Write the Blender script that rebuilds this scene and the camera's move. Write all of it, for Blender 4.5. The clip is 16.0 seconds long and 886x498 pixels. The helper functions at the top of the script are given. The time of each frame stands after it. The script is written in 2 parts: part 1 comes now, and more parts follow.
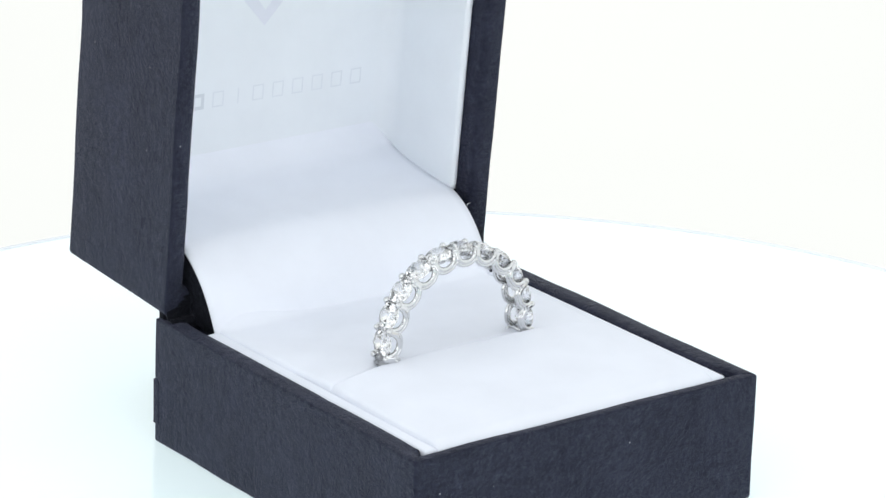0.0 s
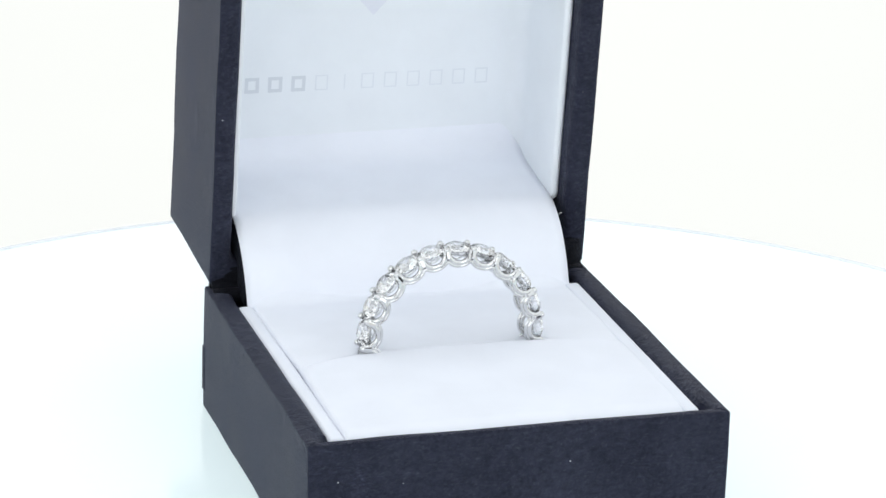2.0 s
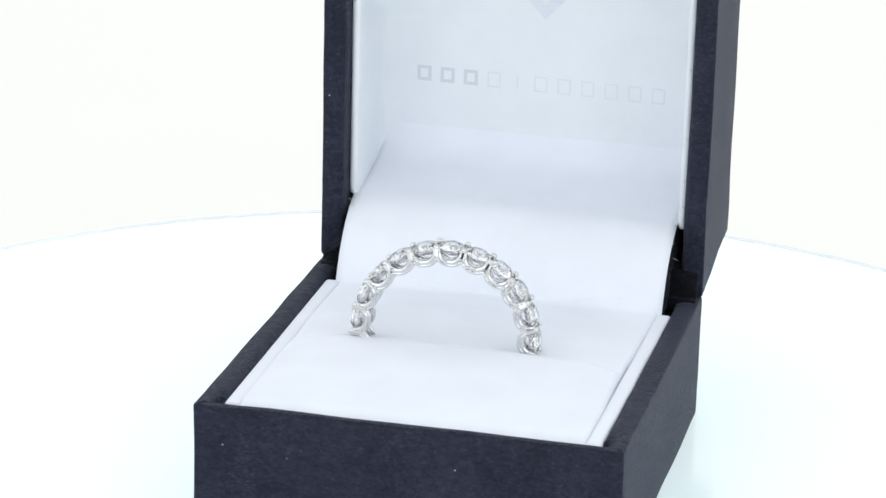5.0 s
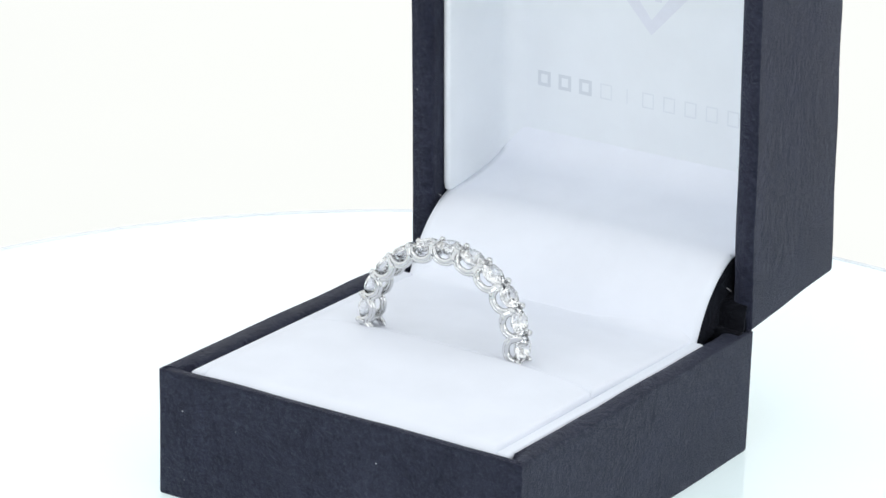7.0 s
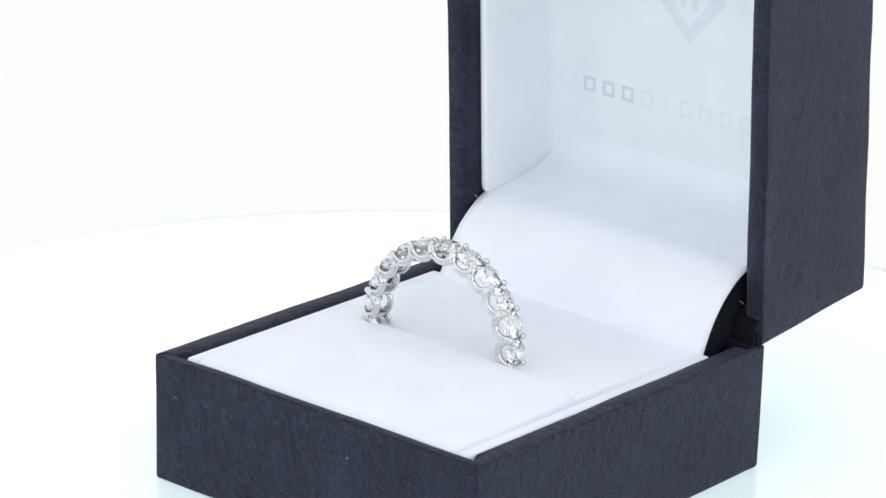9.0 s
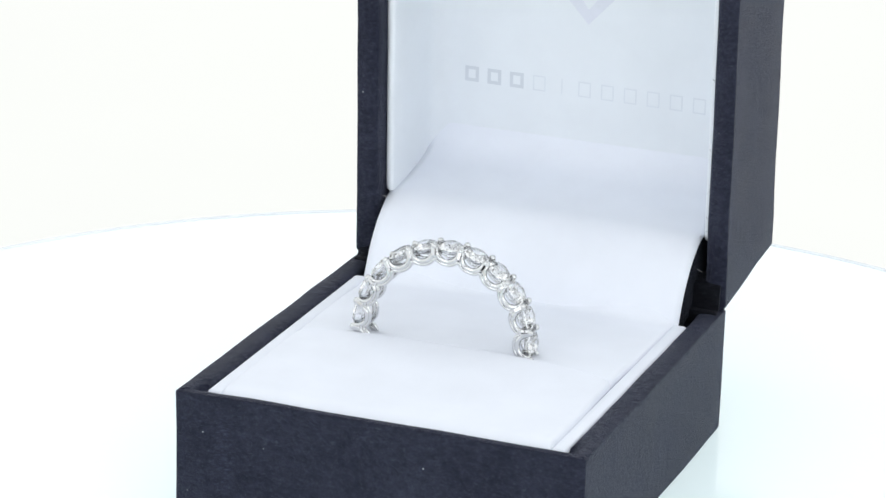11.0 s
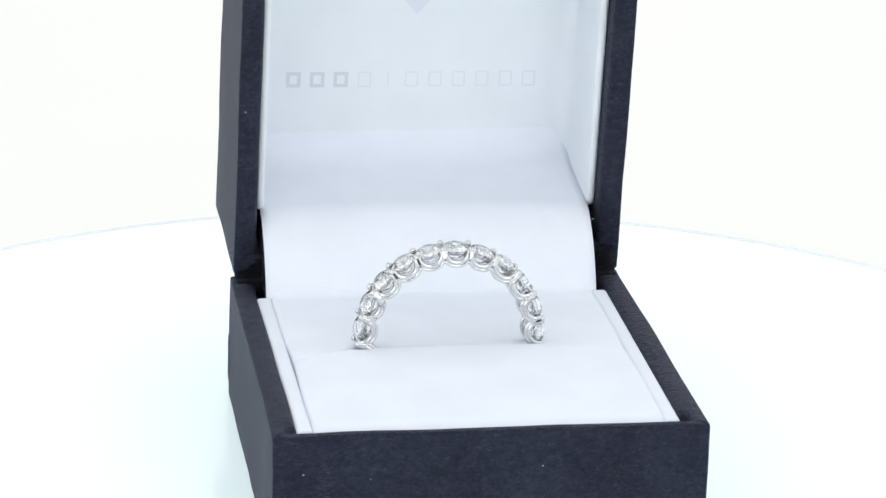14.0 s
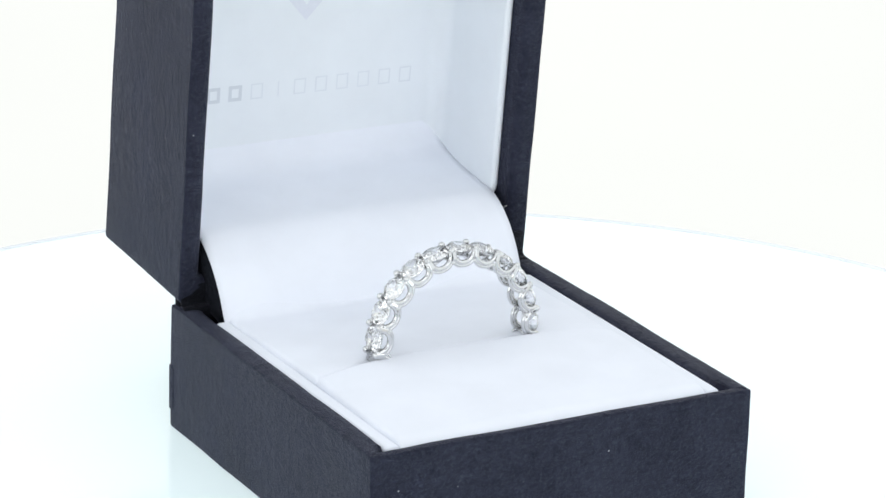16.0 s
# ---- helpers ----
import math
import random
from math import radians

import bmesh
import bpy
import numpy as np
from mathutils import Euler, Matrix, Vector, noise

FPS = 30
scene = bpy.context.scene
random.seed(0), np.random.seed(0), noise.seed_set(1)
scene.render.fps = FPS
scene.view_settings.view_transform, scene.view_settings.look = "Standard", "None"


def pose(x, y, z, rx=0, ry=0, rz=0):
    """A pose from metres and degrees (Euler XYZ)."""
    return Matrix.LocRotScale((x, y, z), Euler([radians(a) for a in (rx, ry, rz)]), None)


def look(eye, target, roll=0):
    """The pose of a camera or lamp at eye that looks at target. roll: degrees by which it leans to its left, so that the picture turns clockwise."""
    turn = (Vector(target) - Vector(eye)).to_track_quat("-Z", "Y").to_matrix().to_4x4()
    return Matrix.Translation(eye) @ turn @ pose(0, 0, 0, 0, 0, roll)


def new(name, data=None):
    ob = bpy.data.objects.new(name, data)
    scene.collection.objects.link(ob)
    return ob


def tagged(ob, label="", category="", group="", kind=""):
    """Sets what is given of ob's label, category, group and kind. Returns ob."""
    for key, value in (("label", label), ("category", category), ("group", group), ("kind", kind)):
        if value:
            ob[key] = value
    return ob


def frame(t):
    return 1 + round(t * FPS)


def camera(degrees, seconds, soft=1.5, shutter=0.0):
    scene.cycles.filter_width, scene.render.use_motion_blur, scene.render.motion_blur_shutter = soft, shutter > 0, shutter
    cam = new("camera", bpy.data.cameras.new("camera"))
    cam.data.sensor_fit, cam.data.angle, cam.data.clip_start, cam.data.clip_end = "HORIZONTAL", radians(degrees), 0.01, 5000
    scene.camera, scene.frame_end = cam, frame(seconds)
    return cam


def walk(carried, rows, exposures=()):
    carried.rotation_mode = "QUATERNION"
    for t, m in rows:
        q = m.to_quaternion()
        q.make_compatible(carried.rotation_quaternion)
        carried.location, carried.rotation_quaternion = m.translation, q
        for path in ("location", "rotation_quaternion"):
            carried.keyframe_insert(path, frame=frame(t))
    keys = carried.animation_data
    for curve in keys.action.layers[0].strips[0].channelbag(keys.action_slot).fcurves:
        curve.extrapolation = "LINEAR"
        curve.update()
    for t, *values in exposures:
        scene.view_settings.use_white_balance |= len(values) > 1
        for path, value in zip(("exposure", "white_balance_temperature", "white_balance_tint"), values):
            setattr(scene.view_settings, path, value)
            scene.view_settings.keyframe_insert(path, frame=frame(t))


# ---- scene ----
# ---------------------------------------------------------------- camera
EYE = Vector((0.0, -0.38738, 0.16024))
cam = camera(13.635, 16.0, soft=1.5)
CAM_POSE = look(EYE, (-0.00142, 0.00028, 0.02676), roll=1.68)
walk(cam, [(0.0, CAM_POSE), (16.0, CAM_POSE)], exposures=[(0.0, 0.0), (16.0, 0.0)])

# turn of the turntable in degrees, time by time: out to one side, then back
TURN = [(0.0, 37.4), (0.5, 32.3), (1.0, 27.2), (1.5, 22.15), (2.0, 17.1), (2.5, 12.15), (3.0, 7.1),
        (3.5, 2.05), (4.3, -5.85), (5.2, -14.75), (6.0, -22.6), (6.5, -27.6), (7.0, -32.5), (7.5, -37.35),
        (8.0, -42.25), (8.2, -44.2), (8.3, -45.15), (8.4, -45.8), (8.5, -45.0), (8.6, -44.1), (9.0, -40.2),
        (9.8, -32.35), (10.7, -23.5), (11.5, -15.6), (12.0, -10.45), (12.5, -5.4), (13.0, -0.5), (13.5, 4.45),
        (14.0, 9.45), (14.5, 14.45), (15.0, 19.3), (15.5, 24.25), (16.0, 29.35)]

# ---------------------------------------------------------------- light: a white photo tent, lit from outside
world = bpy.data.worlds.new("studio")
scene.world = world
world.use_nodes = True
world.node_tree.nodes["Background"].inputs[0].default_value = (0.80, 0.86, 0.95, 1)
world.node_tree.nodes["Background"].inputs[1].default_value = 0.06
ROOF_GLOW, SIDE_GLOW, BACK_GLOW, FRONT_GLOW, PLATTER_GLOW = 1.02, 1.08, 0.88, 2.0, 0.44

MM = 0.001


# ---------------------------------------------------------------- materials
def material(name):
    m = bpy.data.materials.new(name)
    m.use_nodes = True
    return m, m.node_tree.nodes, m.node_tree.links, m.node_tree.nodes["Principled BSDF"]


def noise_node(nodes, links, scale, detail=4.0, rough=0.55, stretch=(1, 1, 1), turned=(0, 0, 0)):
    co = nodes.new("ShaderNodeTexCoord")
    mp = nodes.new("ShaderNodeMapping")
    mp.inputs["Scale"].default_value = stretch
    mp.inputs["Rotation"].default_value = turned
    nz = nodes.new("ShaderNodeTexNoise")
    nz.inputs["Scale"].default_value = scale
    nz.inputs["Detail"].default_value = detail
    nz.inputs["Roughness"].default_value = rough
    links.new(co.outputs["Object"], mp.inputs[0])
    links.new(mp.outputs[0], nz.inputs["Vector"])
    return nz


def ramp(nodes, links, source, stops):
    r = nodes.new("ShaderNodeValToRGB")
    while len(r.color_ramp.elements) < len(stops):
        r.color_ramp.elements.new(0.5)
    for e, (at, col) in zip(r.color_ramp.elements, stops):
        e.position = at
        e.color = (*col, 1) if len(col) == 3 else col
    links.new(source, r.inputs[0])
    return r


def bumped(nodes, links, bsdf, source, strength, distance):
    b = nodes.new("ShaderNodeBump")
    b.inputs["Strength"].default_value = strength
    b.inputs["Distance"].default_value = distance
    links.new(source, b.inputs["Height"])
    links.new(b.outputs[0], bsdf.inputs["Normal"])


def mixed(nodes, links, kind, fac, a, b):
    m = nodes.new("ShaderNodeMix")
    m.data_type = "RGBA"
    m.blend_type = kind
    for value, slot in ((fac, m.inputs[0]), (a, m.inputs[6]), (b, m.inputs[7])):
        if isinstance(value, (int, float)):
            slot.default_value = value
        elif isinstance(value, tuple):
            slot.default_value = (*value, 1)
        else:
            links.new(value, slot)
    return m.outputs[2]


def paper(name, dark, light, rough, gloss=0.45, grain=(1.0, 1.0, 1.7)):
    """Coated wrapping paper with a fine brushed grain, rubbed patches and specks of dust."""
    m, n, l, b = material(name)
    fine = noise_node(n, l, 2600, 3, 0.6, grain)
    broad = noise_node(n, l, 110, 5, 0.6)
    base = ramp(n, l, broad.outputs["Fac"], [(0.36, dark), (0.70, light)])
    tone = mixed(n, l, "MULTIPLY", 1.0, base.outputs[0], ramp(n, l, fine.outputs["Fac"], [(0.36, (0.84, 0.84, 0.85)), (0.64, (1.16, 1.16, 1.15))]).outputs[0])
    clump = noise_node(n, l, 950, 5, 0.65, (1.0, 1.0, 1.3))
    tone = mixed(n, l, "MULTIPLY", 1.0, tone, ramp(n, l, clump.outputs["Fac"], [(0.34, (0.8, 0.8, 0.82)), (0.66, (1.22, 1.22, 1.2))]).outputs[0])
    # faint slanting scuffs
    scuff = noise_node(n, l, 420, 4, 0.6, (1.0, 1.0, 7.0), (0.3, 0.8, 0.2))
    rub = ramp(n, l, scuff.outputs["Fac"], [(0.63, (0, 0, 0)), (0.78, (0.55, 0.55, 0.55))])
    tone = mixed(n, l, "MIX", rub.outputs[0], tone, tuple(c * 2.4 for c in light))
    # rubbed spots: a band down the front, a patch on the lid's side and one by its rim
    for spot, size, strength in (((-0.0172, -0.0242, 0.0085), (0.0016, 0.004, 0.0062), 0.4), ((-0.0225, 0.036, 0.033), (0.004, 0.0045, 0.010), 0.35), ((0.0242, 0.0262, 0.034), (0.004, 0.0016, 0.016), 0.4)):
        at = n.new("ShaderNodeTexCoord")
        fit_spot = n.new("ShaderNodeMapping")
        fit_spot.vector_type = "TEXTURE"
        fit_spot.inputs["Location"].default_value = spot
        fit_spot.inputs["Scale"].default_value = size
        ball = n.new("ShaderNodeTexGradient")
        ball.gradient_type = "SPHERICAL"
        l.new(at.outputs["Object"], fit_spot.inputs[0])
        l.new(fit_spot.outputs[0], ball.inputs[0])
        marks = noise_node(n, l, 1500, 4, 0.7, (1.0, 1.0, 3.5), (0.0, 0.5, 0.0))
        cut = ramp(n, l, marks.outputs["Fac"], [(0.52, (0, 0, 0)), (0.68, (strength,) * 3)])
        where = mixed(n, l, "MULTIPLY", 1.0, cut.outputs[0], ramp(n, l, ball.outputs["Fac"], [(0.0, (0, 0, 0)), (0.5, (1, 1, 1))]).outputs[0])
        tone = mixed(n, l, "MIX", where, tone, tuple(c * 4.5 for c in light))
    # scattered dust
    co = n.new("ShaderNodeTexCoord")
    vo = n.new("ShaderNodeTexVoronoi")
    vo.inputs["Scale"].default_value = 430
    l.new(co.outputs["Object"], vo.inputs["Vector"])
    dot = ramp(n, l, vo.outputs["Distance"], [(0.022, (1, 1, 1)), (0.05, (0, 0, 0))])
    pick = n.new("ShaderNodeSeparateColor")
    l.new(vo.outputs["Color"], pick.inputs[0])
    gate = ramp(n, l, pick.outputs[0], [(0.55, (0, 0, 0)), (0.60, (1, 1, 1))])
    speck = mixed(n, l, "MULTIPLY", 1.0, dot.outputs[0], gate.outputs[0])
    l.new(mixed(n, l, "MIX", speck, tone, (0.45, 0.46, 0.5)), b.inputs["Base Color"])
    rr = ramp(n, l, broad.outputs["Fac"], [(0.3, (rough - 0.08,) * 3), (0.7, (rough + 0.1,) * 3)])
    l.new(rr.outputs[0], b.inputs["Roughness"])
    streak = noise_node(n, l, 1700, 6, 0.72, (1.0, 1.0, 1.5))
    worn = mixed(n, l, "MULTIPLY", 1.0, ramp(n, l, streak.outputs["Fac"], [(0.30, (gloss * 0.55,) * 3), (0.58, (gloss * 1.3,) * 3), (0.72, (gloss * 5.0,) * 3)]).outputs[0],
                 ramp(n, l, broad.outputs["Fac"], [(0.35, (0.75,) * 3), (0.72, (1.4,) * 3)]).outputs[0])
    l.new(worn, b.inputs["Specular IOR Level"])
    b.inputs["Specular Tint"].default_value = (0.72, 0.82, 1.0, 1)
    b.inputs["Sheen Weight"].default_value = gloss * 1.1
    b.inputs["Sheen Roughness"].default_value = 0.2
    b.inputs["Sheen Tint"].default_value = (0.72, 0.78, 1.0, 1)
    pebble = noise_node(n, l, 900, 3, 0.6, (1.0, 1.0, 0.55))
    bumped(n, l, b, mixed(n, l, "ADD", 0.8, streak.outputs["Fac"], pebble.outputs["Fac"]), 1.0, 0.00032)
    return m


def cloth(name, colour, rough=0.75, weave=5200, depth=0.00002):
    m, n, l, b = material(name)
    fine = noise_node(n, l, weave, 2, 0.5)
    broad = noise_node(n, l, 130, 4)
    dim = tuple(c * 0.965 for c in colour)
    l.new(ramp(n, l, broad.outputs["Fac"], [(0.35, dim), (0.65, colour)]).outputs[0], b.inputs["Base Color"])
    b.inputs["Roughness"].default_value = rough
    b.inputs["Specular IOR Level"].default_value = 0.25
    both = mixed(n, l, "ADD", 0.25, broad.outputs["Fac"], fine.outputs["Fac"])
    bumped(n, l, b, both, 0.25, depth * 8)
    return m


def plain(name, colour, rough=0.5, metal=0.0, gloss=0.5, low=0.96):
    m, n, l, b = material(name)
    nz = noise_node(n, l, 900, 3)
    l.new(ramp(n, l, nz.outputs["Fac"], [(0.3, tuple(c * low for c in colour)), (0.7, colour)]).outputs[0], b.inputs["Base Color"])
    b.inputs["Roughness"].default_value = rough
    b.inputs["Metallic"].default_value = metal
    b.inputs["Specular IOR Level"].default_value = gloss
    return m


def glowing_surface(name, colour, strength):
    """Thin white tent fabric or backdrop paper; its light is set as a glow."""
    m, n, l, b = material(name)
    nz = noise_node(n, l, 6, 3)
    l.new(ramp(n, l, nz.outputs["Fac"], [(0.3, tuple(c * 0.97 for c in colour)), (0.7, colour)]).outputs[0], b.inputs["Emission Color"])
    b.inputs["Emission Strength"].default_value = strength
    b.inputs["Base Color"].default_value = (0.12, 0.12, 0.12, 1)
    b.inputs["Roughness"].default_value = 0.95
    b.inputs["Specular IOR Level"].default_value = 0.0
    return m


BLACK = paper("black_leatherette_paper", (0.0190, 0.0203, 0.0350), (0.0272, 0.0290, 0.0478), 0.56, 0.14)
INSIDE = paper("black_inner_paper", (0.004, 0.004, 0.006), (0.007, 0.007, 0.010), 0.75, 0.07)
HINGE = paper("black_hinge_paper", (0.005, 0.005, 0.007), (0.009, 0.009, 0.012), 0.5, 0.09)
SATIN = cloth("white_satin", (0.822, 0.846, 0.911))
LINING = cloth("white_lining", (0.806, 0.838, 0.878), 0.6)
PRINT = plain("silver_grey_print", (0.655, 0.69, 0.74), 0.4)
PRINT_MARK = plain("pale_lilac_grey_print", (0.735, 0.755, 0.83), 0.4)
PRINT_PALE = plain("pale_grey_print", (0.735, 0.77, 0.82), 0.4)
ACRYLIC = plain("glowing_white_acrylic", (0.625, 0.70, 0.715), 0.12, 0.0, 0.5, 0.99)
# added glow: keeps the platter bright and washes out the box's shadow
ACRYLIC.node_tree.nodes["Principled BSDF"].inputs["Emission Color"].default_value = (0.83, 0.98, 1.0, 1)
ACRYLIC.node_tree.nodes["Principled BSDF"].inputs["Emission Strength"].default_value = PLATTER_GLOW
# for an added rim band: the bevel's bluish reflection put into its colour
ACRYLIC_EDGE = plain("pale_blue_edge_sheen", (0.905, 0.935, 0.975), 0.2)
METAL = plain("polished_platinum", (0.69, 0.692, 0.695), 0.03, 1.0)
FRAY = plain("pale_thread", (0.6, 0.6, 0.62), 0.8)

GEM, gn, gl, gb = material("diamond")
gb.inputs["Base Color"].default_value = (1, 1, 1, 1)
gb.inputs["Roughness"].default_value = 0.0
gb.inputs["IOR"].default_value = 2.1
gb.inputs["Transmission Weight"].default_value = 1.0

ROOF = glowing_surface("tent_roof_fabric", (0.93, 0.97, 1.0), ROOF_GLOW)
SIDE = glowing_surface("tent_side_fabric", (0.92, 0.97, 1.0), SIDE_GLOW)
BACK = glowing_surface("glowing_backdrop_paper", (0.985, 1.0, 0.965), BACK_GLOW)
FRONT = glowing_surface("tent_front_fabric", (0.93, 0.97, 1.0), FRONT_GLOW)


# ---------------------------------------------------------------- mesh helpers
def thing(name, label, category, kind=""):
    return tagged(new(name), label, category, kind=kind)


def link_mesh(name, bm, mat, smooth=False):
    me = bpy.data.meshes.new(name)
    bmesh.ops.recalc_face_normals(bm, faces=bm.faces)
    bm.to_mesh(me)
    bm.free()
    me.materials.append(mat)
    if smooth:
        for p in me.polygons:
            p.use_smooth = True
    return new(name, me)


def part(name, bm, mat, parent, label="", smooth=False):
    ob = link_mesh(name, bm, mat, smooth)
    ob.parent = parent
    return tagged(ob, label)


def share(name, data, parent, m):
    ob = new(name, data)
    ob.parent = parent
    ob.matrix_local = m
    return ob


def slab(x0, x1, y0, y1, z0, z1, bevel=0.0, segments=2):
    """A box in millimetres with rounded edges."""
    bm = bmesh.new()
    bmesh.ops.create_cube(bm, size=1.0)
    for v in bm.verts:
        v.co = Vector(((x0 + x1) / 2 + v.co.x * (x1 - x0), (y0 + y1) / 2 + v.co.y * (y1 - y0), (z0 + z1) / 2 + v.co.z * (z1 - z0))) * MM
    if bevel:
        bmesh.ops.bevel(bm, geom=bm.edges[:], offset=bevel * MM, segments=segments, profile=0.5, affect="EDGES")
    return bm


def rounded_ring(hx, hy, radius, per_corner=4, per_side=14):
    """Points round a rectangle with rounded corners."""
    pts = []
    r = max(radius, 0.03)
    for k, (sx, sy) in enumerate(((1, -1), (1, 1), (-1, 1), (-1, -1))):
        cx, cy = sx * (hx - r), sy * (hy - r)
        a0 = -90 + 90 * k
        arc = [(cx + r * math.cos(radians(a0 + 90 * i / per_corner)), cy + r * math.sin(radians(a0 + 90 * i / per_corner))) for i in range(per_corner + 1)]
        pts += arc
        nx, ny = ((1, 1), (-1, 1), (-1, -1), (1, -1))[k]
        ex, ey = nx * (hx - r), ny * (hy - r)
        a1 = a0 + 90
        end = (ex + r * math.cos(radians(a1)), ey + r * math.sin(radians(a1)))
        x0, y0 = arc[-1]
        pts += [(x0 + (end[0] - x0) * i / per_side, y0 + (end[1] - y0) * i / per_side) for i in range(1, per_side)]
    return pts


def tray(hx, hy, profile, corner, wobble, close_floor, seed):
    """An open box swept from a wall profile of (inset, height), hand-made and slightly uneven."""
    bm = bmesh.new()
    loops = []
    for inset, z in profile:
        ring_pts = rounded_ring(hx - inset, hy - inset, corner - inset if inset < 2 else 0.9)
        vs = []
        for x, y in ring_pts:
            q = Vector((x / 9, y / 9, z / 9 + seed))
            w = noise.noise_vector(q) * wobble + noise.noise_vector(q * 5) * wobble * 0.35
            vs.append(bm.verts.new(Vector((x, y, z)) + w))
        loops.append(vs)
    n = len(loops[0])
    for a, b in zip(loops, loops[1:]):
        for i in range(n):
            bm.faces.new((a[i], a[(i + 1) % n], b[(i + 1) % n], b[i]))
    bm.faces.new(loops[0])
    if close_floor:
        bm.faces.new(loops[-1])
    return bm


def tube(bm, pts, radius, sides=8, closed=False, flat=1.0, up=None):
    """A wire along points; radius may be a list."""
    rings = []
    n = len(pts)
    for i, p in enumerate(pts):
        a = pts[i - 1] if (i or closed) else p
        b = pts[(i + 1) % n] if (i < n - 1 or closed) else p
        d = (b - a).normalized()
        u = up if up is not None else Vector((0, 0, 1))
        s = d.cross(u)
        s = s.normalized() if s.length > 1e-9 else d.orthogonal().normalized()
        w = s.cross(d).normalized()
        r = radius[i] if isinstance(radius, list) else radius
        rings.append([bm.verts.new(p + (s * math.cos(2 * math.pi * k / sides) + w * math.sin(2 * math.pi * k / sides) * flat) * r) for k in range(sides)])
    pairs = list(zip(rings, rings[1:]))
    if closed:
        pairs.append((rings[-1], rings[0]))
    for a, b in pairs:
        for k in range(sides):
            bm.faces.new((a[k], a[(k + 1) % sides], b[(k + 1) % sides], b[k]))
    if not closed:
        bm.faces.new(rings[0])
        bm.faces.new(rings[-1])


def sheet(profile, x0, x1, thick, nx=24, sag=0.0, seed=0.0):
    """A cloth band: a profile of (y, z) drawn out along x, with thickness downwards."""
    bm = bmesh.new()
    n = len(profile)
    top, low = [], []
    for i in range(nx + 1):
        f = i / nx
        x = x0 + (x1 - x0) * f
        edge = 1 - min(f, 1 - f) * nx / 1.5
        row_t, row_l = [], []
        for j, (y, z) in enumerate(profile):
            a, b = profile[max(j - 1, 0)], profile[min(j + 1, n - 1)]
            d = Vector((0, b[0] - a[0], b[1] - a[1])).normalized()
            nrm = Vector((0, -d.z, d.y))
            if nrm.z < 0:
                nrm = -nrm
            free = min(max((40 - y) / 5, 0), 1)
            p = Vector((x, y, z)) + nrm * (noise.noise(Vector((x / 11, y / 7, z / 7 + seed))) * sag - max(edge, 0) * 0.25 * sag) * free
            # the top end turns with the lid
            p.y += 0.0175 * x * min(max((y - 30) / 9, 0), 1)
            row_t.append(bm.verts.new(p * MM))
            row_l.append(bm.verts.new((p - nrm * thick) * MM))
        top.append(row_t)
        low.append(row_l)
    for i in range(nx):
        for j in range(n - 1):
            bm.faces.new((top[i][j], top[i + 1][j], top[i + 1][j + 1], top[i][j + 1]))
            bm.faces.new((low[i][j], low[i][j + 1], low[i + 1][j + 1], low[i + 1][j]))
    for j in range(n - 1):
        for i in (0, nx):
            bm.faces.new((top[i][j], top[i][j + 1], low[i][j + 1], low[i][j]))
    for i in range(nx):
        for j in (0, n - 1):
            bm.faces.new((top[i][j], top[i + 1][j], low[i + 1][j], low[i][j]))
    return bm


def smooth_curve(points, per=6):
    """Catmull-Rom through (y, z) points."""
    out = []
    p = [points[0], *points, points[-1]]
    for k in range(1, len(p) - 2):
        a, b, c, d = (Vector(q) for q in p[k - 1:k + 3])
        for i in range(per):
            t = i / per
            out.append(tuple(0.5 * ((2 * b) + (c - a) * t + (2 * a - 5 * b + 4 * c - d) * t * t + (3 * b - a - 3 * c + d) * t ** 3)))
    out.append(points[-1])
    return out


# ---------------------------------------------------------------- setting: tent and sweep
def wall(name, x0, x1, y0, y1, z0, z1, mat):
    ob = link_mesh(name, slab(x0, x1, y0, y1, z0, z1), mat)
    return tagged(ob, "white light tent fabric lit from outside", "tent wall", kind="structure")


def build_setting():
    # paper sweep: floor curving up into the back wall; its glow replaces lamp light
    prof = [(-560, -26), (150, -26)]
    prof += [(230 + 170 * math.sin(radians(a)), 144 - 170 * math.cos(radians(a))) for a in range(0, 91, 6)]
    prof = [(y, z) for y, z in prof] + [(400, 520)]
    bm = bmesh.new()
    rows = []
    for x in (-420, 420):
        rows.append([bm.verts.new(Vector((x, y, z)) * MM) for y, z in prof] + [bm.verts.new(Vector((x, y + 4, z - 4)) * MM) for y, z in reversed(prof)])
    k = len(rows[0])
    for i in range(k):
        bm.faces.new((rows[0][i], rows[0][(i + 1) % k], rows[1][(i + 1) % k], rows[1][i]))
    ob = link_mesh("backdrop", bm, BACK, True)
    tagged(ob, "seamless white backdrop sweeping up behind the turntable", "backdrop", kind="structure")
    wall("wall_left", -425, -420, -560, 420, -30, 520, SIDE)
    wall("wall_right", 420, 425, -560, 420, -30, 520, SIDE)
    roof = wall("ceiling", -425, 425, -560, 425, 520, 525, ROOF)
    tagged(roof, "white light tent roof lit from above", "tent roof")
    # unseen front wall lights the box; its camera opening gives metal dark reflections
    wall("wall_front", -420, -180, -565, -560, -30, 520, FRONT)
    wall("wall_front", 180, 420, -565, -560, -30, 520, FRONT)
    wall("wall_front", -180, 180, -565, -560, 380, 520, FRONT)
    wall("wall_front", -180, 180, -565, -560, -30, 105, FRONT)


build_setting()


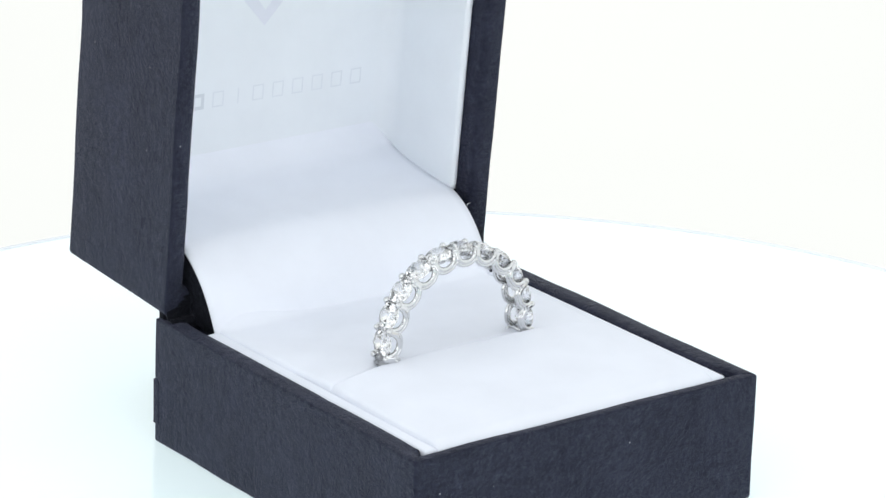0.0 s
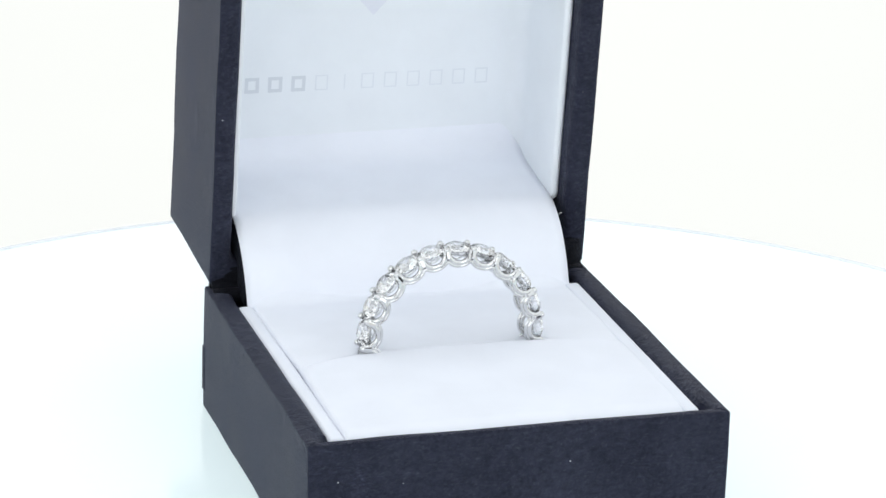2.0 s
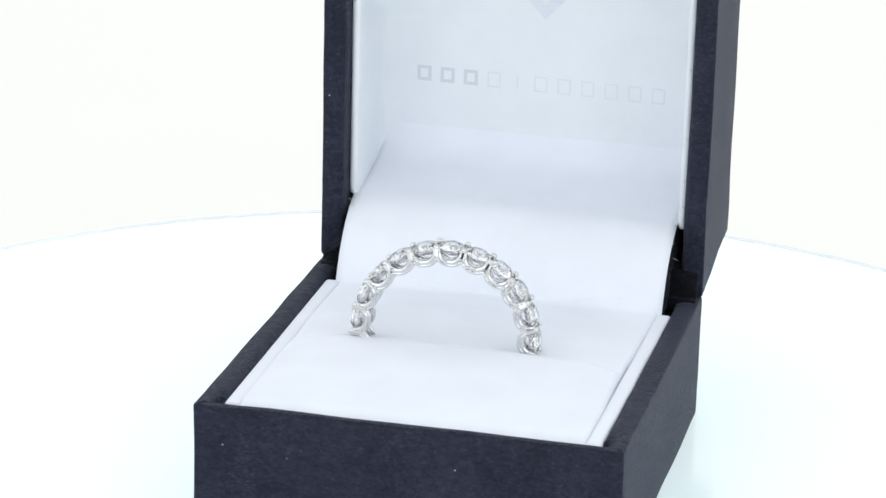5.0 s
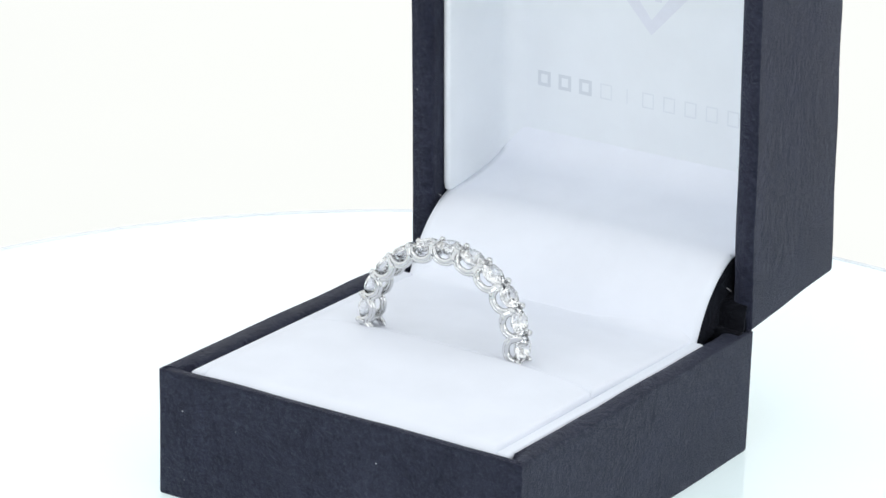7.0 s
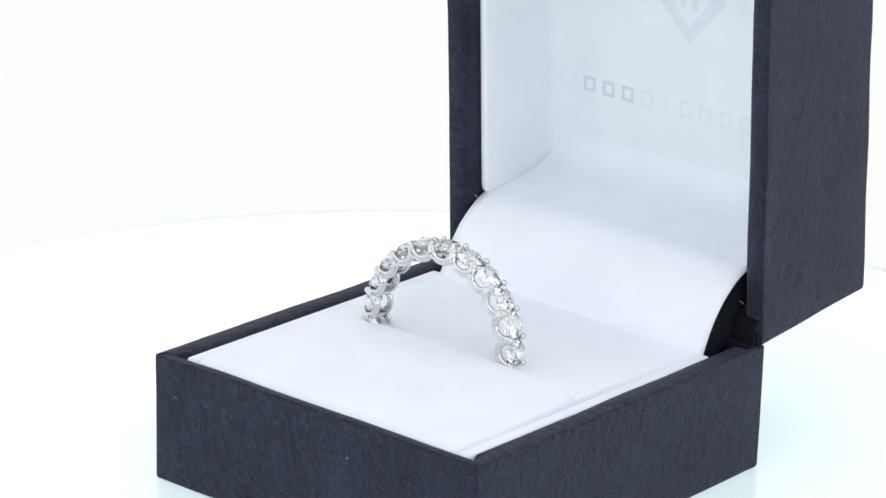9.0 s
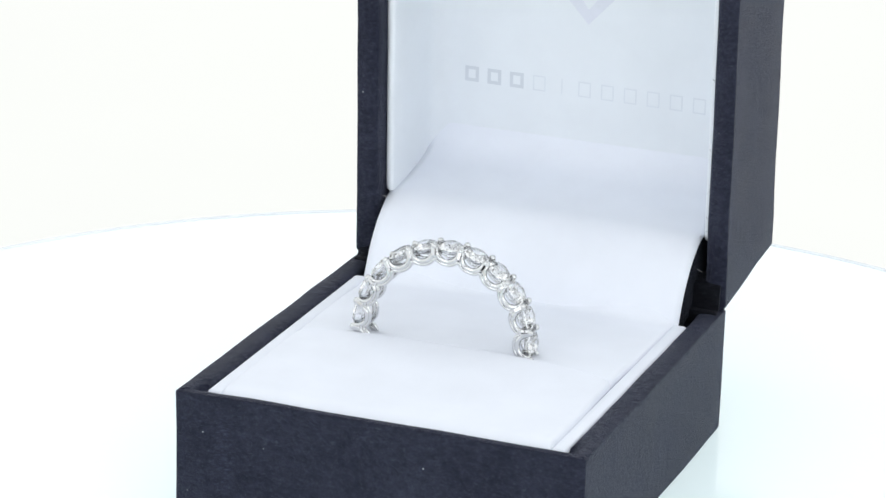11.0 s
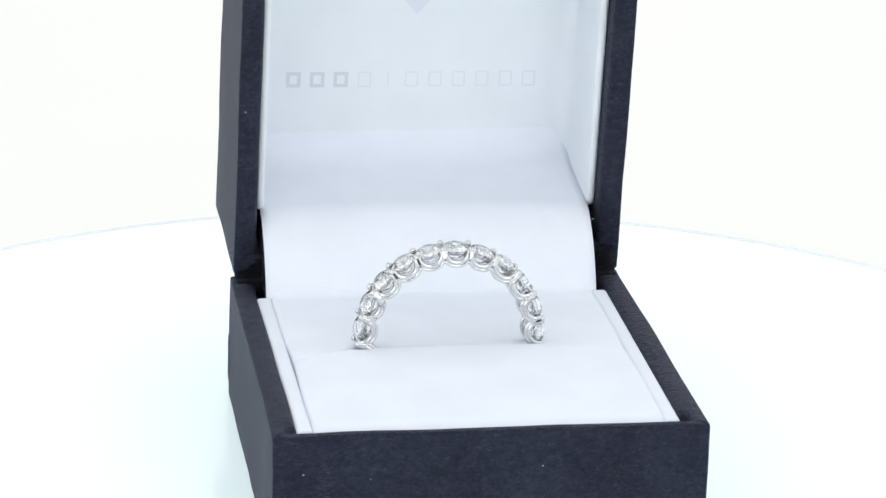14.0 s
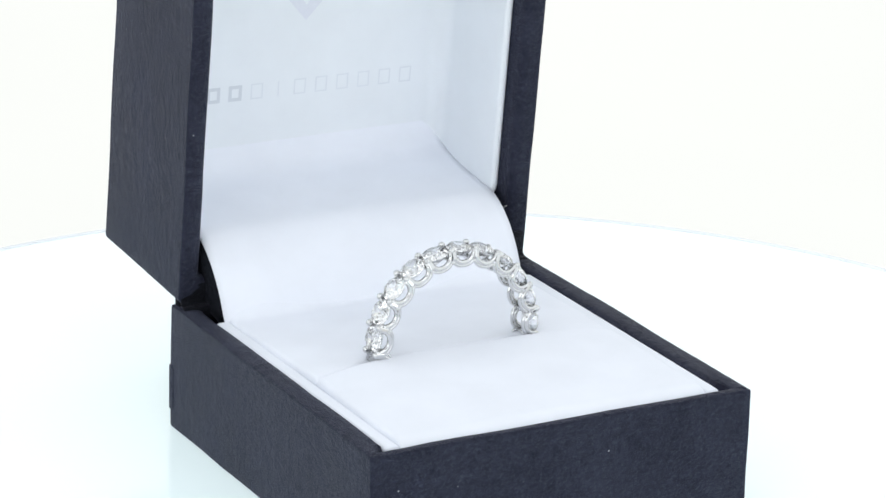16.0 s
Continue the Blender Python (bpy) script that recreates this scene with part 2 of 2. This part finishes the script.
# ---------------------------------------------------------------- turntable
def lathe(profile, steps=160, hoop=False):
    bm = bmesh.new()
    loops = []
    for r, z in profile:
        loops.append([bm.verts.new(Vector((r * math.cos(2 * math.pi * i / steps), r * math.sin(2 * math.pi * i / steps), z)) * MM) for i in range(steps)])
    for a, b in zip(loops, loops[1:]):
        for i in range(steps):
            bm.faces.new((a[i], a[(i + 1) % steps], b[(i + 1) % steps], b[i]))
    if hoop:
        for i in range(steps):
            bm.faces.new((loops[-1][i], loops[-1][(i + 1) % steps], loops[0][(i + 1) % steps], loops[0][i]))
    else:
        bm.faces.new(loops[0])
        bm.faces.new(loops[-1])
    return bm


def build_turntable():
    t = thing("turntable", "round glossy white acrylic turntable with a pale blue rim", "turntable")
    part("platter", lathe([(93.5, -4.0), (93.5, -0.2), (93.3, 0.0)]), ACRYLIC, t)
    part("edge_band", lathe([(93.55, -4.2), (94.1, -4.2), (94.25, -3.8), (94.25, 0.0), (94.1, 0.16), (93.75, 0.16), (93.55, 0.05)], hoop=True), ACRYLIC_EDGE, t, "pale blue rim band with the bevel's reflection as its colour")
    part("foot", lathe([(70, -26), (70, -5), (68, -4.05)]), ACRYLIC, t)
    return t


turntable = build_turntable()

# ---------------------------------------------------------------- ring box
CX, CY, HX, HY, RIM = 0.65, 1.3, 22.95, 25.3, 14.85
WALL = 2.65
WALL_PROFILE = [(0.4, 0.0), (0.1, 0.1), (0.0, 0.4), (0.0, 5.0), (0.0, 10.0), (0.0, RIM - 0.35), (0.0, RIM - 0.16), (0.03, RIM - 0.08), (0.11, RIM - 0.01), (0.25, RIM + 0.02), (0.5, RIM + 0.05), (0.9, RIM + 0.08),
                (1.25, RIM + 0.1), (1.6, RIM + 0.1), (2.2, RIM), (2.5, RIM - 0.2), (2.65, RIM - 0.6), (2.65, 8.0), (2.65, 1.6)]
LID_DEPTH = 20.7
LID_PROFILE = [(0.4, 0.0), (0.1, 0.1), (0.0, 0.4), (0.0, 7.0), (0.0, 13.0), (0.0, LID_DEPTH - 0.35), (0.0, LID_DEPTH - 0.15), (0.03, LID_DEPTH - 0.07), (0.11, LID_DEPTH - 0.01), (0.25, LID_DEPTH + 0.02), (0.5, LID_DEPTH + 0.03), (0.95, LID_DEPTH + 0.06),
               (1.7, LID_DEPTH), (2.2, LID_DEPTH - 0.15), (2.5, LID_DEPTH - 0.4), (2.65, LID_DEPTH - 0.9), (2.65, 8.0), (2.65, 1.6)]
LID_LEAN, LID_ROLL, LID_YAW = 4.3, 0.8, 1.0
LID_AT = pose(0.82 * MM, 25.4 * MM, 15.2 * MM, LID_LEAN, LID_ROLL, LID_YAW)
STRIP = [(41.05, 29.6), (40.78, 28.1), (40.45, 27.0), (39.85, 26.0), (38.8, 25.15), (37.1, 24.5), (34.5, 24.0), (30.3, 23.35), (27.2, 22.9), (25.0, 21.8), (23.0, 20.2), (21.5, 18.4), (20.5, 16.7), (19.8, 15.2), (19.2, 14.0), (18.7, 13.0)]


def cushion(left, right, y0, y1, height, seed, edge=1.0, edgex=0.28, floor=5.0, nx=44, ny=40, back=False):
    """A padded foam block covered with satin: a soft top over straight sides."""
    bm = bmesh.new()
    grid = []
    for i in range(nx + 1):
        row = []
        for j in range(ny + 1):
            u = 0.5 - 0.5 * math.cos(math.pi * i / nx) * (1 - 0.12 * math.sin(math.pi * i / nx))
            v = 0.5 - 0.5 * math.cos(math.pi * j / ny)
            # the back pad leaves a slot for the ring and closes up beside it
            shut = min(max((abs(u - 0.47) * (right - left) - 11.2) / 2.5, 0), 1) if back else 0
            pull = 0.26 * math.exp(-((y0 + (y1 - y0) * v + 2) / 5.5) ** 2) + 0.06 * noise.noise(Vector((v * 5, seed, u)))
            x0, x1 = left + pull, right - pull
            x, y = x0 + (x1 - x0) * u, y0 + (y1 - y0) * v - 0.62 * shut * shut * (3 - 2 * shut) * (1 - v) ** 3
            d = min(x - x0, x1 - x, 9)
            e = (y1 - y0) * v if back else y1 - y
            dropx = edgex * (1 - min(d / edgex, 1)) ** 2
            dropy = edge * (1 - min(e / edge, 1)) ** 2
            z = height(x, y) - dropx - dropy + 0.10 * noise.noise(Vector((x / 8, y / 6, seed))) + 0.03 * noise.noise(Vector((x / 2.2, y / 2, seed + 4)))
            row.append(bm.verts.new(Vector((x, y, z)) * MM))
        grid.append(row)
    for i in range(nx):
        for j in range(ny):
            bm.faces.new((grid[i][j], grid[i + 1][j], grid[i + 1][j + 1], grid[i][j + 1]))
    border = [grid[i][0] for i in range(nx + 1)] + [grid[nx][j] for j in range(1, ny + 1)] + [grid[i][ny] for i in range(nx - 1, -1, -1)] + [grid[0][j] for j in range(ny - 1, 0, -1)]
    low = [bm.verts.new(Vector((v.co.x, v.co.y, floor * MM))) for v in border]
    for i in range(len(border)):
        k = (i + 1) % len(border)
        bm.faces.new((border[i], low[i], low[k], border[k]))
    bm.faces.new(low)
    return bm


def build_ring_box():
    box = thing("ring_box", "open black leatherette ring box lined with white satin", "jewelry box")
    # base
    bm = tray(HX, HY, WALL_PROFILE, 0.3, 0.14, True, 0.0)
    for v in bm.verts:
        # the front rim slopes inwards, and the base widens a little towards its front
        if v.co.z > RIM - 1.5:
            v.co.z -= 0.8 * min(max((v.co.y + HY - 0.8) / 1.8, 0), 1) * (1 if v.co.y < 2.9 - HY else 0)
        v.co.x *= 1.004 + 0.018 * (0.5 - 0.5 * v.co.y / HY)
    bmesh.ops.transform(bm, matrix=Matrix.Diagonal((MM, MM, MM, 1)) @ Matrix.Translation((CX, CY, 0)), verts=bm.verts)
    base = part("base_tray", bm, BLACK, box, "black leatherette base of the box", True)
    # folded paper at the rim corners
    for sx in (-1, 1):
        fold = bmesh.new()
        a = Vector((CX + sx * (HX + 0.3), CY - HY + 0.15, RIM - 0.02)) * MM
        b = Vector((CX + sx * (HX - 0.75), CY - HY + 1.35, RIM - 0.03)) * MM
        tube(fold, [a, a.lerp(b, 0.35) + Vector((0, 0, 0.00006)), a.lerp(b, 0.7) + Vector((0, 0, 0.00004)), b], [0.00004, 0.00011, 0.00013, 0.00005], 6)
        part("corner_fold", fold, BLACK, base, "folded paper at a corner of the rim", True)
    # paper wraps that overlap at the back corners
    part("paper_overlap", slab(CX - HX - 0.2, CX - HX + 0.2, CY + HY - 1.0, CY + HY + 0.1, 2.2, 7.6, 0.07), BLACK, base, "loose edge of the wrapping paper", True)
    part("paper_overlap", slab(CX + HX - 0.5, CX + HX + 0.1, CY - HY + 0.3, CY - HY + 3.2, 0.1, 4.6, 0.08), BLACK, base, "overlapped edge of the wrapping paper", True)

    # lid, leaning slightly forward over its hinge
    turn_lid = Matrix(((1, 0, 0, 0), (0, 0, -1, LID_DEPTH), (0, 1, 0, HY), (0, 0, 0, 1)))
    lid_m = LID_AT @ Matrix.Diagonal((MM, MM, MM, 1))
    bm = tray(HX, HY, LID_PROFILE, 0.55, 0.14, True, 7.0)
    for v in bm.verts:
        # the lid narrows a little towards its closed side
        v.co.x *= 1 - 0.008 * (1 - v.co.z / LID_DEPTH)
    bmesh.ops.transform(bm, matrix=lid_m @ turn_lid, verts=bm.verts)
    lid = part("lid", bm, BLACK, box, "black leatherette lid standing open", True)

    def in_lid(bm):
        bmesh.ops.transform(bm, matrix=LID_AT, verts=bm.verts)
        return bm

    inner = HX - WALL
    def lining():
        """A white card bent round the back and both sides of the lid, with soft corners and rolled front edges."""
        half, face, front, thick, bend = inner - 1.05, 16.3, 2.5, 1.0, 2.4
        bm, rows = bmesh.new(), []
        for z, back in ((7.0, 0.9), (7.15, 0.45), (7.5, 0.12), (8.2, 0.0), (14.0, 0.0), (22.0, 0.0), (32.0, 0.0), (2 * HY - WALL - 0.1, 0.0)):
            f, t = front + back, thick - back * 0.3
            side = [(half + t, face + thick), (half + t, 9.0), (half + t, f + 0.5)]
            side += [(half + t / 2 + t / 2 * math.cos(radians(g)), f + 0.5 - 0.5 * math.sin(radians(g))) for g in range(30, 180, 30)]
            side += [(half, f + 0.5), (half, 6.0), (half, 10.0)]
            side += [(half - bend + bend * math.cos(radians(g)), face - bend + bend * math.sin(radians(g))) for g in range(0, 91, 10)]
            side += [(half * 0.5, face)]
            loop = side + [(0.0, face)] + [(-x, y) for x, y in reversed(side)]
            rows.append([bm.verts.new(Vector((x, y, z)) * MM) for x, y in loop])
        n = len(rows[0])
        for a, b in zip(rows, rows[1:]):
            for i in range(n):
                bm.faces.new((a[i], a[(i + 1) % n], b[(i + 1) % n], b[i]))
        bm.faces.new(rows[0])
        bm.faces.new(rows[-1])
        return bm

    part("lid_lining", in_lid(lining()), LINING, lid, "white card lining bent round the inside of the lid", True)
    part("lid_top_lining", in_lid(slab(-inner + 1.0, inner - 1.0, 2.5, 17.2, 2 * HY - WALL - 1.05, 2 * HY - WALL - 0.02, 0.5, 4)), LINING, lid, "white top lining of the lid", True)

    # print on the lid panel: a maker's mark and a row of plain bars in place of its name
    y_print = 16.3
    mark = bmesh.new()

    def flat(bm, pts, y0, y1):
        a = [bm.verts.new(Vector((x, y0, z)) * MM) for x, z in pts]
        b = [bm.verts.new(Vector((x, y1, z)) * MM) for x, z in pts]
        bm.faces.new(a)
        bm.faces.new(b)
        for i in range(len(pts)):
            k = (i + 1) % len(pts)
            bm.faces.new((a[i], a[k], b[k], b[i]))

    mx, mz = 0.1, 26.5
    flat(mark, [(mx, mz), (mx + 5.4, mz + 6.0), (mx + 4.2, mz + 7.4), (mx, mz + 1.9), (mx - 4.2, mz + 7.4), (mx - 5.4, mz + 6.0)], y_print - 0.02, y_print + 0.05)
    part("printed_mark", in_lid(mark), PRINT_MARK, lid, "silver-grey printed gem mark")
    for s in (-1, 1):
        bar = bmesh.new()
        x = mx + s * 0.85
        flat(bar, [(x - 0.45, mz + 4.3), (x + 0.45, mz + 4.3), (x + 0.45, mz + 8.0), (x - 0.45, mz + 8.0)], y_print - 0.02, y_print + 0.05)
        part("printed_stroke", in_lid(bar), PRINT_MARK, lid)
    for k in range(11):
        bar = bmesh.new()
        x, z, h = -14.45 + k * 2.86, 17.25, 1.95
        w, e = (1.75, 0.42) if k < 3 else (1.6, 0.17)
        if k == 4:
            w = 0.17
        sides = ((-w / 2, -w / 2 + e, 0, h), (w / 2 - e, w / 2, 0, h), (-w / 2 + e, w / 2 - e, 0, e), (-w / 2 + e, w / 2 - e, h - e, h))
        for x0, x1, z0, z1 in sides if k != 4 else [(-e / 2, e / 2, 0, h)]:
            if x1 - x0 > 0.05:
                flat(bar, [(x + x0, z + z0), (x + x1, z + z0), (x + x1, z + z1), (x + x0, z + z1)], y_print - 0.02, y_print + 0.05)
        part("printed_bar", in_lid(bar), PRINT if k < 3 else PRINT_PALE, lid)

    # white satin band from the lid down to the cushion
    curve = smooth_curve(STRIP, 5)
    part("satin_band", sheet(curve, CX - 19.45, CX + 19.45, 0.22, 36, 0.14, 2.0), SATIN, box, "white satin band curving from lid to cushion", True)
    # added solid block that stands in for the dark recess behind the band
    under = [(y + 0.24, z - 0.22) for y, z in curve if 18.75 < y < 36]
    poly = under + [(17.2, 13.0), (23.5, 14.4), (27.5, 17.9), (35.0, 19.2)]
    blk = bmesh.new()
    ends = []
    for x in (CX - 19.43, CX + 19.43):
        ends.append([blk.verts.new(Vector((x, y, z)) * MM) for y, z in poly])
    for e in ends:
        blk.faces.new(e)
    for i in range(len(poly)):
        k = (i + 1) % len(poly)
        blk.faces.new((ends[0][i], ends[0][k], ends[1][k], ends[1][i]))
    part("recess_block", blk, INSIDE, box, "near-black block filling the recess behind the satin")
    wrap = [(28.4, 18.3), (26.6, 18.15), (25.55, 18.0), (25.1, 17.6), (25.0, 16.9), (24.98, 16.1), (24.9, 15.5), (24.6, 15.18), (24.1, 15.1), (23.75, 14.85), (23.65, 13.6)]
    part("hinge_cloth", sheet(smooth_curve(wrap, 4), CX - HX + 0.5, CX + HX - 0.35, 0.25, 34, 0.3, 9.0), HINGE, box, "creased black hinge paper from lid to base", True)

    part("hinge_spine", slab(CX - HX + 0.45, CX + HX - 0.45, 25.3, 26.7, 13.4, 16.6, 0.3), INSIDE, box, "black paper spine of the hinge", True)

    # the two pads that grip the ring, and the white walls beside them
    def front_top(x, y):
        crown = 1.4 * max(0, (y + 21.5) / 19.4) ** 1.3 * (1 - 0.93 * abs((x - CX) / 19) ** 4)
        tuck = 0.62 * max(0, 1 - (y - CY + HY - 1.95) / 1.9) ** 2
        return 15.1 + crown - tuck

    def back_top(x, y):
        low = 16.0 - 1.3 * max(0, (y + 2) / 20) ** 1.2 - 0.95 * abs((x - CX) / 19) ** 4 * max(0, 1 - (y + 2) / 20)
        # the satin sweeps up into the band behind it and slips under that
        u = min(abs((x - CX) / 19), 1)
        y += 1.5 * u * u * (1 - u ** 5) - 0.5
        band = 15.2 + 1.62 * (y - 19.8) - 0.05 * max(0, y - 19.8) ** 2
        rise = math.log(math.exp(1.6 * (low - 15)) + math.exp(1.6 * (band - 15))) / 1.6 + 15
        return rise - 0.5 * min(max((y - 19.6) / 1.6, 0), 1) ** 2

    part("front_cushion", cushion(CX - 18.9, CX + 18.9, CY - HY + 1.95, -2.1, front_top, 1.0, 0.4), SATIN, box, "white satin front pad of the cushion", True)
    part("back_cushion", cushion(CX - 18.9, CX + 18.9, -1.45, 21.8, back_top, 3.0, 0.6, back=True), SATIN, box, "white satin back pad of the cushion", True)
    for s in (-1, 1):
        x0, x1 = sorted((CX + s * (HX - WALL + 0.36), CX + s * 18.86))
        part("side_pad", slab(x0, x1, CY - HY + 1.95, 19.7, 5.0, 14.66, 0.45, 4), SATIN, box, "white padded wall beside the cushion", True)
    # frayed threads at the hinge
    for x, y, z, dx in ((CX - 19.4, 26.0, 22.4, -0.3), (CX + 19.5, 24.5, 21.5, 0.3), (CX + 20.0, 26.3, 19.0, -0.9), (CX + 19.3, 27.0, 22.9, 0.2)):
        th = bmesh.new()
        a = Vector((x, y, z)) * MM
        tube(th, [a, a + Vector((dx * 0.5, -0.15, 0.3)) * MM, a + Vector((dx, -0.3, 0.35)) * MM], 0.00004, 5)
        part("loose_thread", th, FRAY, box, "pale loose thread", True)
    # short dark fibres along the cut edge of the lid's lining
    for z, dz in ((19.0, 0.5), (14.2, -0.6), (10.6, 0.4), (9.2, -0.3), (27.5, 0.5)):
        th = bmesh.new()
        a = Vector((inner - 0.1, 1.2, z)) * MM
        tube(th, [a, a + Vector((-0.15, -0.1, dz * 0.3)) * MM, a + Vector((-0.28, -0.15, dz * 0.6)) * MM], 0.00002, 5)
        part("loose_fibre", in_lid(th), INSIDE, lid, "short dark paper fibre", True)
    return box


ring_box = build_ring_box()

# ---------------------------------------------------------------- ring
STONES = 21
STEP = 2 * math.pi / STONES
RING_AT = pose(-0.66 * MM, -1.0 * MM, 17.2 * MM, 0, 0, 2.2)
FIRST = radians(2.6)


def polar(r, a, y):
    return Vector((r * math.sin(a), y, r * math.cos(a))) * MM


def build_ring():
    ring = thing("ring", "platinum eternity ring set with round diamonds, standing in the box", "ring")

    # one setting: two U-shaped wires, their scalloped feet and the bars between them
    def setting_mesh():
        bm = bmesh.new()
        for side in (-1, 1):
            pts, rad = [], []
            for i in range(25):
                s = -1 + 2 * i / 24
                k = 1 - math.sqrt(max(0.0, 1 - abs(s) ** 2.4))
                pts.append(polar(8.88 + 1.5 * k, s * STEP * 0.465, side * (1.22 - 0.1 * k)))
                rad.append((0.30 + 0.03 * k) * MM)
            tube(bm, pts, rad, 12, flat=0.82, up=Vector((0, 1, 0)))
            pts = []
            for i in range(19):
                s = -1 + 2 * i / 18
                pts.append(polar(8.5 + 0.72 * abs(s) ** 2.6, s * STEP * 0.5, side * 1.16))
            tube(bm, pts, 0.22 * MM, 8, up=Vector((0, 1, 0)))
        for s in (-0.5, 0.5):
            tube(bm, [polar(9.15, s * STEP, -1.1), polar(9.15, s * STEP, 0), polar(9.15, s * STEP, 1.1)], 0.26 * MM, 7)
        bmesh.ops.recalc_face_normals(bm, faces=bm.faces)
        return bm

    def prong_mesh():
        bm = bmesh.new()
        tube(bm, [Vector((0, 0, -1.2)) * MM, Vector((0, 0, -0.7)) * MM, Vector((0, 0, 0)) * MM], [0.3 * MM, 0.34 * MM, 0.34 * MM], 10, up=Vector((0, 1, 0)))
        ball = bmesh.ops.create_icosphere(bm, subdivisions=2, radius=0.38 * MM)
        for v in ball["verts"]:
            v.co.z = v.co.z * 0.85 + 0.05 * MM
        # flat polished shank on the outer side, leaning in towards the stone
        bar = bmesh.ops.create_cube(bm, size=1.0)["verts"]
        bmesh.ops.transform(bm, verts=bar, matrix=Matrix.Translation(Vector((0, 0.33, -0.5)) * MM) @ Matrix.Rotation(radians(20), 4, "X") @ Matrix.Diagonal((0.46 * MM, 0.24 * MM, 0.95 * MM, 1)))
        rim = list({e for v in bar for e in v.link_edges})
        bmesh.ops.bevel(bm, geom=rim, offset=0.1 * MM, segments=2, profile=0.5, affect="EDGES")
        return bm

    def stone_mesh():
        bm = bmesh.new()
        rad = 1.54
        def circle(n, r, z, off):
            for i in range(n):
                a = 2 * math.pi * (i + off) / n
                bm.verts.new(Vector((r * rad * math.cos(a), r * rad * math.sin(a), z * rad)) * MM)
        circle(8, 0.55, 0.335, 0.0)
        circle(8, 0.77, 0.24, 0.5)
        circle(16, 1.0, 0.02, 0.0)
        circle(16, 1.0, -0.03, 0.0)
        circle(16, 0.70, -0.34, 0.5)
        circle(8, 0.30, -0.66, 0.5)
        bm.verts.new((0, 0, -0.82 * rad * MM))
        bmesh.ops.convex_hull(bm, input=bm.verts[:])
        return bm

    first = {"setting": part("setting", setting_mesh(), METAL, ring, "polished platinum scalloped setting", True)}
    first["prong"] = part("prong", prong_mesh(), METAL, ring, "rounded platinum prong", True)
    for poly in first["prong"].data.polygons:
        poly.use_smooth = len(poly.vertices) == 3 or poly.area < 0.02e-6
    first["diamond"] = part("diamond", stone_mesh(), GEM, ring, "round brilliant-cut diamond")
    for k in range(STONES):
        a = FIRST + k * STEP
        turn = Matrix.Rotation(a, 4, "Y")
        spots = [("setting", turn), ("diamond", turn @ Matrix.Translation((0, 0, 10.22 * MM)) @ Matrix.Rotation(k * 1.7, 4, "Z"))]
        half = Matrix.Rotation(a + STEP / 2, 4, "Y")
        for side in (-1, 1):
            spots.append(("prong", half @ Matrix.Translation((0, side * 1.08 * MM, 10.46 * MM)) @ Matrix.Rotation(0 if side > 0 else math.pi, 4, "Z")))
        for kind, m in spots:
            m = RING_AT @ m
            if kind in first and "placed" not in first[kind]:
                first[kind].matrix_local = m
                first[kind]["placed"] = 1
            else:
                src = first[kind]
                ob = share(kind, src.data, ring, m)
                if "label" in src:
                    tagged(ob, src["label"])
    for ob in first.values():
        del ob["placed"]
    return ring


ring = build_ring()


# ---------------------------------------------------------------- what moves: the platter carries the box and its ring
def motions():
    rows = [(t, pose(0, 0, 0, 0, 0, a)) for t, a in TURN]
    for carried in (turntable, ring_box, ring):
        walk(carried, rows)


motions()
